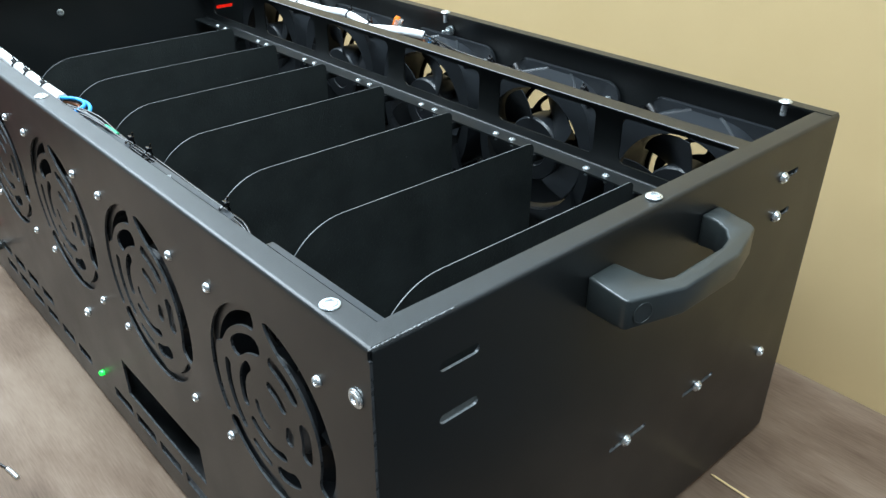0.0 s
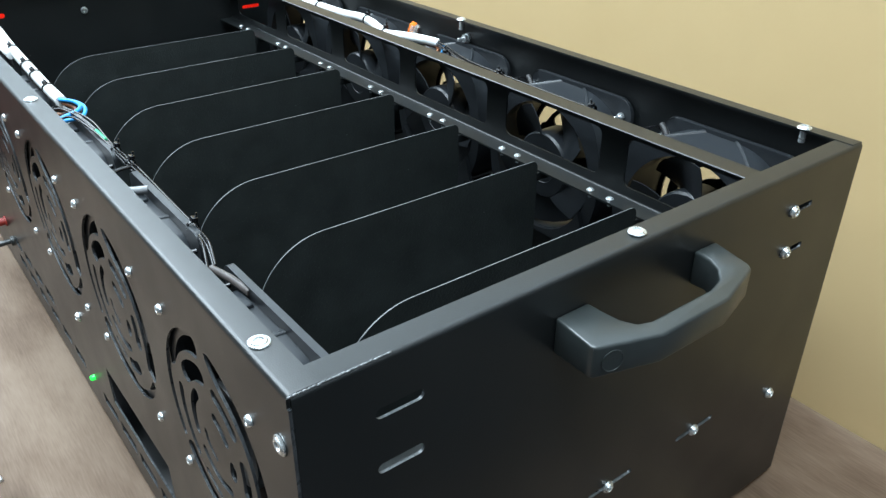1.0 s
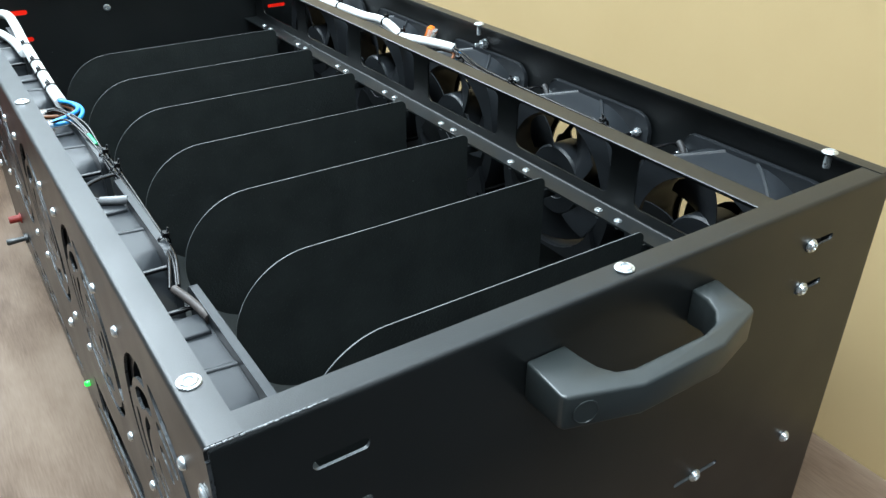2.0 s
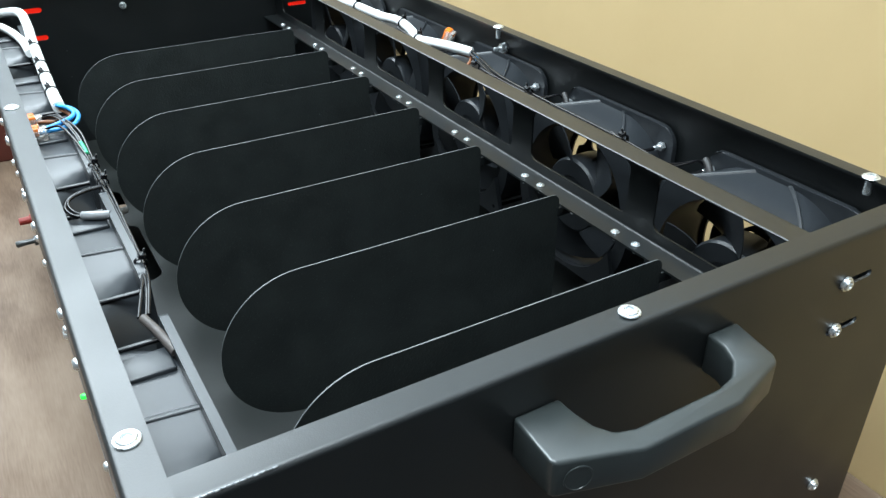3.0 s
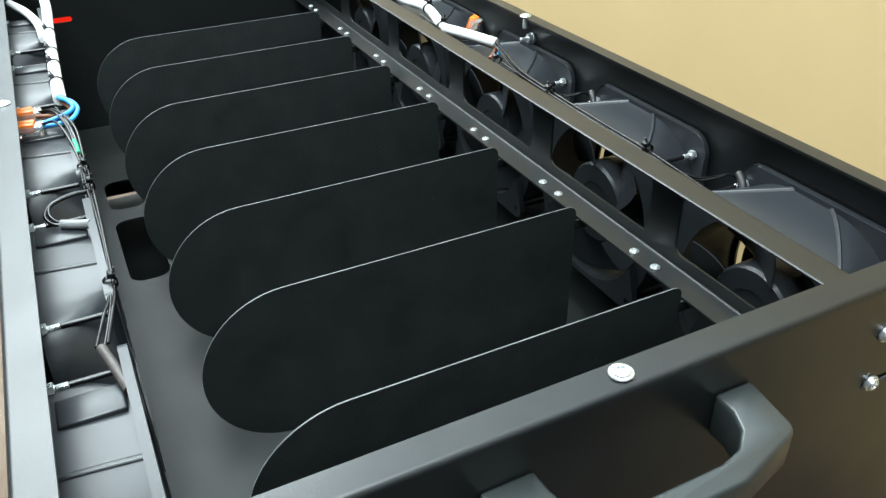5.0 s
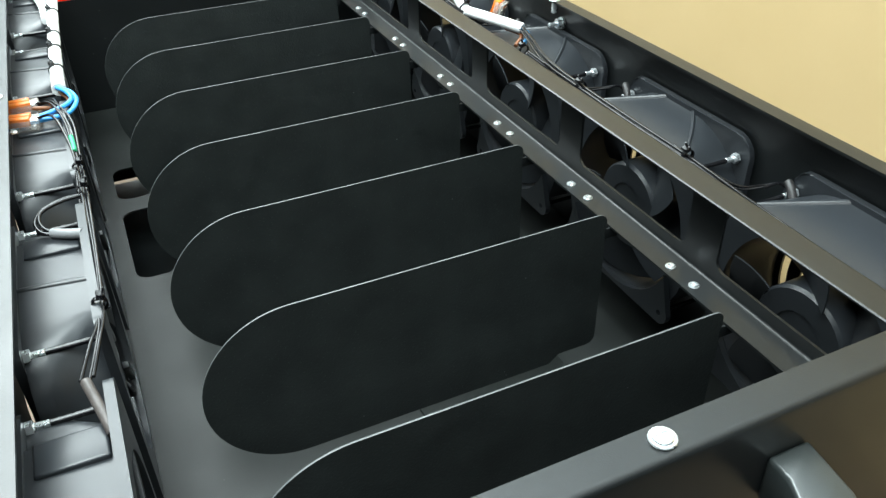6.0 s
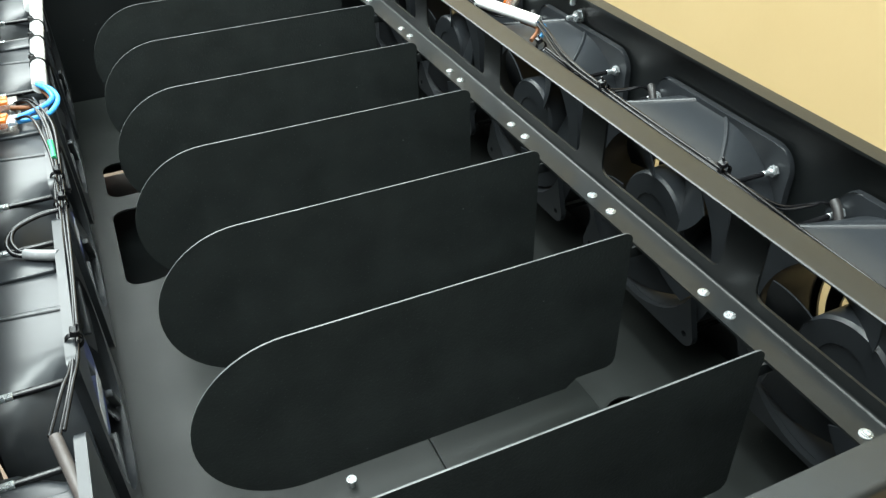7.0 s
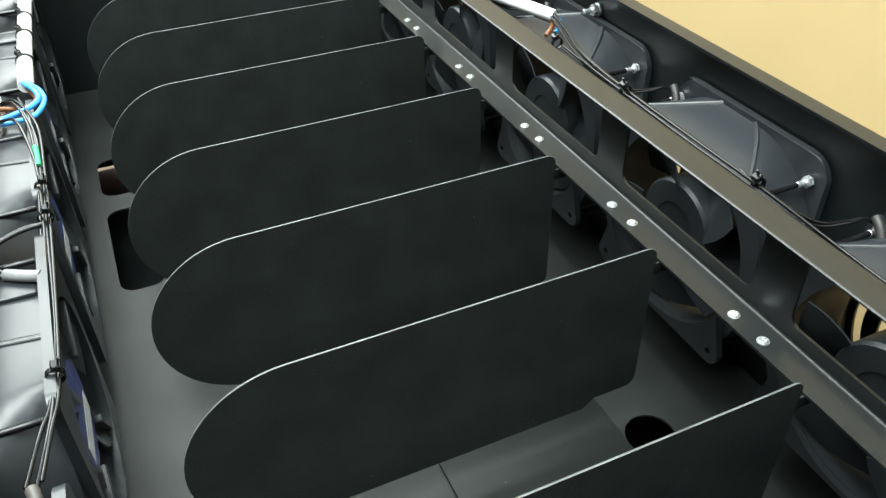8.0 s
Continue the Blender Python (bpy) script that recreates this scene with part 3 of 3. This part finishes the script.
    made["rear_barrel"] = finish(rear, "barrel", PLASTIC, 45)
    wide = rounded(-0.0622, -0.0622, 0.0622, 0.0675, 0.0150, 8)
    wide = wide[:9] + [(-0.0440, 0.0675), (-0.0500, 0.0668), (-0.0535, 0.0640), (-0.0622, 0.0490)] + wide[18:]
    plate = sheet(wide, [circle(0, 0, bore, 48)], 0.0036, lambda u, v, w: (w, u, v))
    crisp = [e for e in plate.edges if all(abs(v.co.x - 0.0036) < 1e-6 and v.co.y ** 2 + v.co.z ** 2 > 0.0600 ** 2 for v in e.verts) and any(abs(f.normal.x) < 0.5 for f in e.link_faces)]
    bmesh.ops.bevel(plate, geom=crisp, offset=0.0008, segments=2, affect="EDGES", profile=0.5)
    made["rear_outer_flange"] = finish(plate, "outer_flange", PLASTIC, 35)
    ring = [(0.0575 * math.cos(radians(a)), 0.0575 * math.sin(radians(a))) for a in range(-25, -156, -10)]
    foot = [(cx + 0.0080 * math.cos(radians(a)), -0.0527 + 0.0080 * math.sin(radians(a))) for cx, a0 in ((-0.0527, 150), (0.0527, 270)) for a in range(a0, a0 + 121, 15)]
    lugs = [circle(y, -0.0527, 0.0022, 10) for y in (-0.0527, 0.0527)]
    made["rear_inner_flange"] = finish(sheet(ring + foot, lugs, 0.0040, lambda u, v, w: (0.0418 + w, u, v)), "inner_flange", PLASTIC, 35)
    made["barrel"] = finish(body, "barrel", PLASTIC, 25)
    # Black bar shaped to stand for the dark gap behind each corner bolt.
    rod = ring_stack(bmesh.new(), [(0.0040, 0.0019), (0.0050, 0.0015), (0.0350, 0.0015), (0.0362, 0.0019)], 10, "x")
    made["wire_cover"] = finish(box((0.0075, 0.0190, 0.0530), (0.0345, 0.0365, 0.0592), 0.0012, 3), "wire_cover", PLASTIC, 40)
    made["dark_gap_line"] = finish(rod, "dark_gap_line", RUBBER, 40)
    bm = ring_stack(bmesh.new(), [(0.0054, 0.004), (0.0052, 0.0045), (0.0052, 0.0150), (0.0060, 0.0158), (0.006, 0.0285), (0.0085, 0.0300), (0.0325, 0.0300), (0.0345, 0.0285), (0.0345, 0.0160), (0.0338, 0.0155), (0.0338, 0.005)], 40, "x")
    made["hub"] = finish(bm, "hub", PLASTIC, 30)
    bm = bmesh.new()
    rows = []
    for i in range(7):
        f = i / 6
        r = 0.0295 + (0.0550 - 0.0295) * f
        row = []
        for j in range(7):
            g = j / 6
            a = radians(-8 + 14 * f) + (g - 0.5) * radians(76 - 6 * f)
            x = 0.0365 - 0.027 * g + 0.0030 * math.sin(math.pi * g)
            row.append((x, r * math.cos(a), r * math.sin(a)))
        rows.append(row)
    for shift in (0.0, 0.0011):
        grid = [[bm.verts.new((x + shift, y, z)) for x, y, z in row] for row in rows]
        for r0, r1 in zip(grid, grid[1:]):
            for j in range(6):
                bm.faces.new((r0[j], r0[j + 1], r1[j + 1], r1[j]))
    bmesh.ops.bridge_loops(bm, edges=[e for e in bm.edges if len(e.link_faces) == 1])
    made["blade"] = finish(bm, "blade", PLASTIC, 50)
    made["strut"] = finish(box((0.0350, 0.026, -0.0020), (0.0392, 0.0575, 0.0020), 0.0006), "strut", PLASTIC, 40)
    bm = ring_stack(bmesh.new(), [(-0.0040, 0.0003), (-0.0038, 0.0010), (-0.0050, 0.0014), (-0.0052, 0.0018), (-0.0048, 0.0025), (-0.0036, 0.0031), (-0.0028, 0.0031)], 14, "x")
    ring_stack(bm, [(-0.0027, 0.0017), (0.0130, 0.0017), (0.0136, 0.0012)], 10, "x")
    ring_stack(bm, [(0.0044, 0.0033), (0.0072, 0.0033), (0.0074, 0.0026)], 6, "x")
    made["bolt"] = finish(bm, "bolt", ZINC, 35)
    made["label_disc"] = finish(ring_stack(bmesh.new(), [(0.0346, 0.0255), (0.0349, 0.0255)], 32, "x"), "label_disc", LABEL, 40)
    made["label_band"] = finish(box((0.0350, -0.019, -0.016), (0.0352, 0.019, -0.004)), "label_band", SILVER, 0)
    return made


FAN_PARTS = fan_meshes()


def fan(label, sticker, turn):
    f = thing("case_fan", label, "fan", "case fans")
    side = "" if sticker else "rear_"
    for name in ("outer_flange", "inner_flange", "barrel"):
        part(name, FAN_PARTS[side + name], None, f)
    shift = 0.0 if sticker else 0.0062
    part("hub", FAN_PARTS["hub"], None, f).location = (shift, 0, 0)
    for name in ("bead",) if sticker else ("crease_far", "crease_near"):
        part(name.split("_")[0], FAN_PARTS[name], None, f)
    for i in range(5):
        part("blade", FAN_PARTS["blade"], None, f).matrix_basis = pose(shift, 0, 0, 72 * i + turn, 0, 0)
    for y in (-0.0527, 0.0527):
        for z in (-0.0527, 0.0527):
            part("bolt", FAN_PARTS["bolt"], None, f, "zinc bolt and nut").location = (0, y, z)
            part("dark_gap_line", FAN_PARTS["dark_gap_line"], None, f).location = (0, y, z)
    if sticker:
        for i in range(4):
            part("strut", FAN_PARTS["strut"], None, f).matrix_basis = pose(0, 0, 0, 90 * i + 35, 0, 0)
        part("wire_cover", FAN_PARTS["wire_cover"], None, f)
        disc = part("label_disc", FAN_PARTS["label_disc"], None, f, "round blue label")
        part("label_band", FAN_PARTS["label_band"], None, disc, "silver band of unreadable print")
    return f


for k, fy in enumerate(FAN_YS):
    front_fan = fan("thick black plastic fan bolted inside the punched front panel", True, 12 + 25 * k)
    front_fan.matrix_basis = pose(0.0030, fy, FAN_Z)
    rear_fan = fan("thick black plastic fan bolted inside the rear panel", False, 39 + 23 * k)
    rear_fan.matrix_basis = pose(W - 0.0030, fy, FAN_Z + 0.0015, 0, 0, 180)


# ---- divider boards between the card places ----
def divider():
    x0, x1, z0, z1, r = 0.0735, 0.3200, 0.1240, 0.2300, 0.0530
    pts = [(x0 + r - r * math.sin(radians(a)), (z0 + z1) / 2 + r * math.cos(radians(a))) for a in range(0, 181, 6)]
    pts += [(0.286, z0), (0.293, z0 + 0.006)]
    pts += [(x1 - 0.006 + 0.006 * math.cos(radians(a)), z0 + 0.012 + 0.006 * math.sin(radians(a))) for a in range(-90, 1, 30)]
    pts += [(x1 - 0.006 + 0.006 * math.cos(radians(a)), z1 - 0.006 + 0.006 * math.sin(radians(a))) for a in range(0, 91, 18)]
    bm = sheet(pts, [], 0.0009, lambda u, v, w: (u, w - 0.0005, v))
    bm.normal_update()
    for f in bm.faces:
        f.material_index = 1 if abs(f.normal.y) < 0.5 else 0
    me = finish(bm, "divider_board", [BOARD, BARE], 30)
    ob = thing("divider_board", "upright black board with rounded end and pale bare edge", "divider", "divider boards")
    part("panel", me, None, ob)
    part("tab", box((0.3192, -0.0006, 0.2120), (0.3330, 0.0006, 0.21895), 0.0002), STEEL, ob, "steel tab under the rail lip")
    return ob


board = divider()
board.matrix_basis = pose(0, 0.1000, 0)
for k in range(1, 7):
    copy_thing(board, pose(0, 0.1000 + 0.1006 * k, 0))


# ---- cables and small things ----
def tie(parent, p, r, tilt=0.0, lift=0.0):
    """A cable tie: a thin band across the bundle with its square head on top."""
    bm = ring_stack(bmesh.new(), [(-0.0012, r + 0.0002), (-0.0012, r + 0.0008), (0.0012, r + 0.0008), (0.0012, r + 0.0002)], 14, "y", False)
    box_into(bm, (-0.0018, -0.0022, r + 0.0002), (0.0020, 0.0022, r + 0.0034), 0.0004, 1)
    box_into(bm, (0.0005, -0.0006, r + 0.0034), (0.0014, 0.0006, r + 0.0060))
    ob = part("cable_tie", bm, RUBBER, parent, "", 40)
    ob.matrix_basis = pose(*p, 0, tilt, lift)
    return ob


def connector(label, m):
    """A clear wire connector with an orange lever over its back half."""
    c = thing("wire_connector", label, "connector", "wire connectors")
    part("body", box((-0.0095, -0.0062, 0.0), (0.0095, 0.0062, 0.0078), 0.0008), CLEAR, c)
    part("contact", box((-0.0060, -0.0045, 0.0012), (0.0050, 0.0045, 0.0030), 0.0003), ZINC, c)
    for y in (-0.0030, 0.0030):
        part("lever", box((-0.0040, y - 0.0026, 0.0040), (0.0105, y + 0.0026, 0.0096), 0.0007), LEVER, c, "orange lever")
    c.matrix_basis = m
    return c


def offset(points, dx, dy, dz, wob=0.0, seed=0):
    rnd = random.Random(seed)
    return [(x + dx + rnd.uniform(-wob, wob), y + dy, z + dz + rnd.uniform(-wob, wob) * 0.5) for x, y, z in points]


mains = thing("power_cable", "white sheathed power cable tied along the front fans", "cable")
tube("sheath", [(0.026, 0.812, 0.262), (0.045, 0.786, 0.266), (0.0475, 0.745, 0.2625), (0.0450, 0.68, 0.2605), (0.0425, 0.603, 0.2605), (0.0405, 0.521, 0.2605), (0.0400, 0.470, 0.2610)], 0.0048, SLEEVE, mains, "white sheath", 12)
tube("sheath", [(0.014, 0.790, 0.259), (0.028, 0.742, 0.2600), (0.0365, 0.690, 0.2605), (0.0385, 0.640, 0.2600)], 0.0040, SLEEVE, mains, "white sheath", 12)
for y, x in ((0.655, 0.0440), (0.592, 0.0420), (0.556, 0.0412), (0.510, 0.0404)):
    tie(mains, (x, y, 0.2605), 0.0049, -20)
tube("blue_core", [(0.0400, 0.472, 0.2610), (0.0470, 0.457, 0.2630), (0.0500, 0.440, 0.2625), (0.0440, 0.424, 0.2615), (0.0320, 0.424, 0.2600), (0.0200, 0.424, 0.2600)], 0.0016, BLUE, mains, "blue core")
tube("blue_core", [(0.0390, 0.470, 0.2625), (0.0450, 0.452, 0.2650), (0.0470, 0.440, 0.2640), (0.0400, 0.430, 0.2635), (0.0220, 0.428, 0.2600)], 0.0016, BLUE, mains, "blue core")
tube("brown_core", [(0.0405, 0.468, 0.2600), (0.0450, 0.450, 0.2600), (0.0400, 0.440, 0.2600), (0.0220, 0.446, 0.2600)], 0.0015, BROWN, mains, "brown core")
connector("clear wire connector with orange levers on the fans", pose(0.0170, 0.4525, 0.2545, 0, 0, 184))
connector("clear wire connector with orange levers on the fans", pose(0.0165, 0.4260, 0.2545, 0, 0, 172))

loom = thing("fan_wires", "thin black fan wires tied along the front fans", "wires", "fan wires")
run = [(0.0210, 0.450, 0.2590), (0.0340, 0.440, 0.2640), (0.0425, 0.405, 0.2620), (0.0435, 0.360, 0.2580), (0.0440, 0.304, 0.2580), (0.0430, 0.237, 0.2580), (0.0420, 0.193, 0.2585), (0.0385, 0.172, 0.2600), (0.0330, 0.153, 0.2570)]
for i, (dx, dz) in enumerate(((0.0, 0.0), (-0.0018, 0.0004), (0.0016, 0.0006))):
    tube("wire", offset(run, dx, 0.001 * i, dz, 0.0011, i), 0.0009, RUBBER, loom)
tube("wire", offset([(0.0230, 0.425, 0.2600), (0.0340, 0.415, 0.2640), (0.0400, 0.385, 0.2615), (0.0425, 0.355, 0.2585), (0.0430, 0.300, 0.2580), (0.0415, 0.240, 0.2580)], 0, 0, 0.001), 0.0009, RUBBER, loom)
tube("wire", [(0.0360, 0.446, 0.2640), (0.0410, 0.420, 0.2630), (0.0430, 0.385, 0.2600), (0.0440, 0.350, 0.2590)], 0.0009, RUBBER, loom)
for dx in (0.0, 0.0022):
    tube("wire", [(0.0425, 0.310, 0.2590), (0.0340 - dx, 0.3080 - dx, 0.2600), (0.0230 - dx * 0.4, 0.3010 - dx, 0.2600), (0.0180 + dx, 0.2900, 0.2590), (0.0205 + dx, 0.2800 + dx, 0.2580), (0.0270, 0.2770 + dx, 0.2570)], 0.0011, RUBBER, loom)
tube("shrink_tube", [(0.0255, 0.2790, 0.2570), (0.0330, 0.2740, 0.2575), (0.0400, 0.2700, 0.2580)], 0.0027, PALE_SHRINK, loom, "pale grey shrink tube", 10)
tube("shrink_tube", [(0.0325, 0.1530, 0.2575), (0.0360, 0.1370, 0.2580), (0.0395, 0.1210, 0.2560)], 0.0023, SHRINK, loom, "grey shrink tube", 10)
tube("green_sleeve", [(0.0425, 0.386, 0.2610), (0.0430, 0.376, 0.2605), (0.0432, 0.366, 0.2600)], 0.0016, GREEN, loom, "green sleeve")
for x, y in ((0.0435, 0.345), (0.0440, 0.316), (0.0425, 0.203)):
    tie(loom, (x, y, 0.2585), 0.0030, 15)

rear_power = thing("power_cable", "white sheathed power cable tied behind the card rail", "cable")
tube("sheath", [(0.3600, 0.800, 0.2640), (0.3620, 0.700, 0.2660), (0.3640, 0.619, 0.2680), (0.3665, 0.566, 0.2680), (0.3730, 0.530, 0.2680), (0.3620, 0.470, 0.2640)], 0.0046, SLEEVE, rear_power, "white sheath", 12)
tube("sheath", [(0.3625, 0.476, 0.2650), (0.3640, 0.445, 0.2690), (0.3700, 0.420, 0.2700), (0.3780, 0.407, 0.2680)], 0.0044, SLEEVE, rear_power, "white sheath", 12)
for x, y, z in ((0.3640, 0.615, 0.2680), (0.3730, 0.528, 0.2680), (0.3640, 0.4800, 0.2650)):
    tie(rear_power, (x, y, z), 0.0047, 10)
tube("blue_core", [(0.3760, 0.409, 0.2690), (0.3790, 0.400, 0.2660), (0.3720, 0.393, 0.2620)], 0.0016, BLUE, rear_power, "blue core")
tube("brown_core", [(0.3700, 0.419, 0.2660), (0.3760, 0.405, 0.2640), (0.3660, 0.396, 0.2600)], 0.0016, BROWN, rear_power, "brown core")
connector("clear wire connector with orange levers behind the rail", pose(0.3870, 0.4560, 0.2640, 0, -70, -50))

rear_loom = thing("fan_wires", "thin black fan wires lying behind the card rail", "wires", "fan wires")
rear_run = [(0.3780, 0.410, 0.2680), (0.3690, 0.380, 0.2690), (0.3570, 0.336, 0.2700), (0.3520, 0.284, 0.2710), (0.3500, 0.226, 0.2710), (0.3510, 0.177, 0.2700), (0.3530, 0.120, 0.2660), (0.3580, 0.060, 0.2600)]
for i, (dx, dz) in enumerate(((0.0, 0.0), (0.0020, 0.0006), (-0.0018, 0.0004), (0.0004, 0.0018))):
    tube("wire", offset(rear_run, dx, 0.0, dz, 0.0007, 10 + i), 0.0008, RUBBER, rear_loom)
for y, top_y in ((0.1460, 0.190), (0.2980, 0.352), (0.4500, 0.500)):
    for d in (0.0, 0.0018):
        tube("wire", [(0.3515, top_y, 0.2710 + d), (0.3560, y + 0.026, 0.2660 + d), (0.3700, y + 0.010, 0.2570 + d), (0.3850, y + 0.004 + d, 0.2570), (0.3940, y + 0.003, 0.2575), (0.3990, y + 0.001, 0.2540)], 0.0008, RUBBER, rear_loom)
for y in (0.1460, 0.2980, 0.4500):
    tube("shrink_tube", [(0.3990, y + 0.001, 0.2580), (0.3970, y - 0.004, 0.2555), (0.3945, y - 0.010, 0.2490)], 0.0025, DARK_SHRINK, rear_loom, "dark grey shrink tube", 10)
for y in (0.360, 0.285, 0.178):
    tie(rear_loom, (0.3525, y, 0.2712), 0.0030, -25)

carton = thing("red_carton", "dark red carton on the table beyond the case", "carton", at=(0.06, 1.06, 0.0))
part("body", box((-0.34, 0.0, 0.0005), (-0.04, 0.24, 0.20), 0.002), CARTON, carton)
part("flap", box((-0.34, -0.001, 0.2002), (-0.04, 0.118, 0.2030), 0.0006), CARTON, carton)
part("flap", box((-0.34, 0.122, 0.2002), (-0.04, 0.241, 0.2030), 0.0006), CARTON, carton)
stick = part("bamboo_stick", ring_stack(bmesh.new(), [(-0.045, 0.0004), (-0.042, 0.0009), (0.042, 0.0009), (0.045, 0.0004)], 8, "y"), BAMBOO)
stick.matrix_basis = pose(0.3285, -0.048, 0.0011, 0, 0, -1.5)
tagged(stick, "thin pale bamboo stick lying on the table", "stick")
lead = thing("loose_wire", "loose thin dark wire with metal tip on the table", "wire")
tube("wire", [(-0.115, 0.56, 0.0012), (-0.108, 0.47, 0.0012), (-0.100, 0.405, 0.0012), (-0.094, 0.382, 0.0012)], 0.0010, RUBBER, lead)
tube("tip", [(-0.0940, 0.382, 0.0014), (-0.0925, 0.374, 0.0018), (-0.0910, 0.366, 0.0014)], 0.0018, ZINC, lead, "bright metal tip")
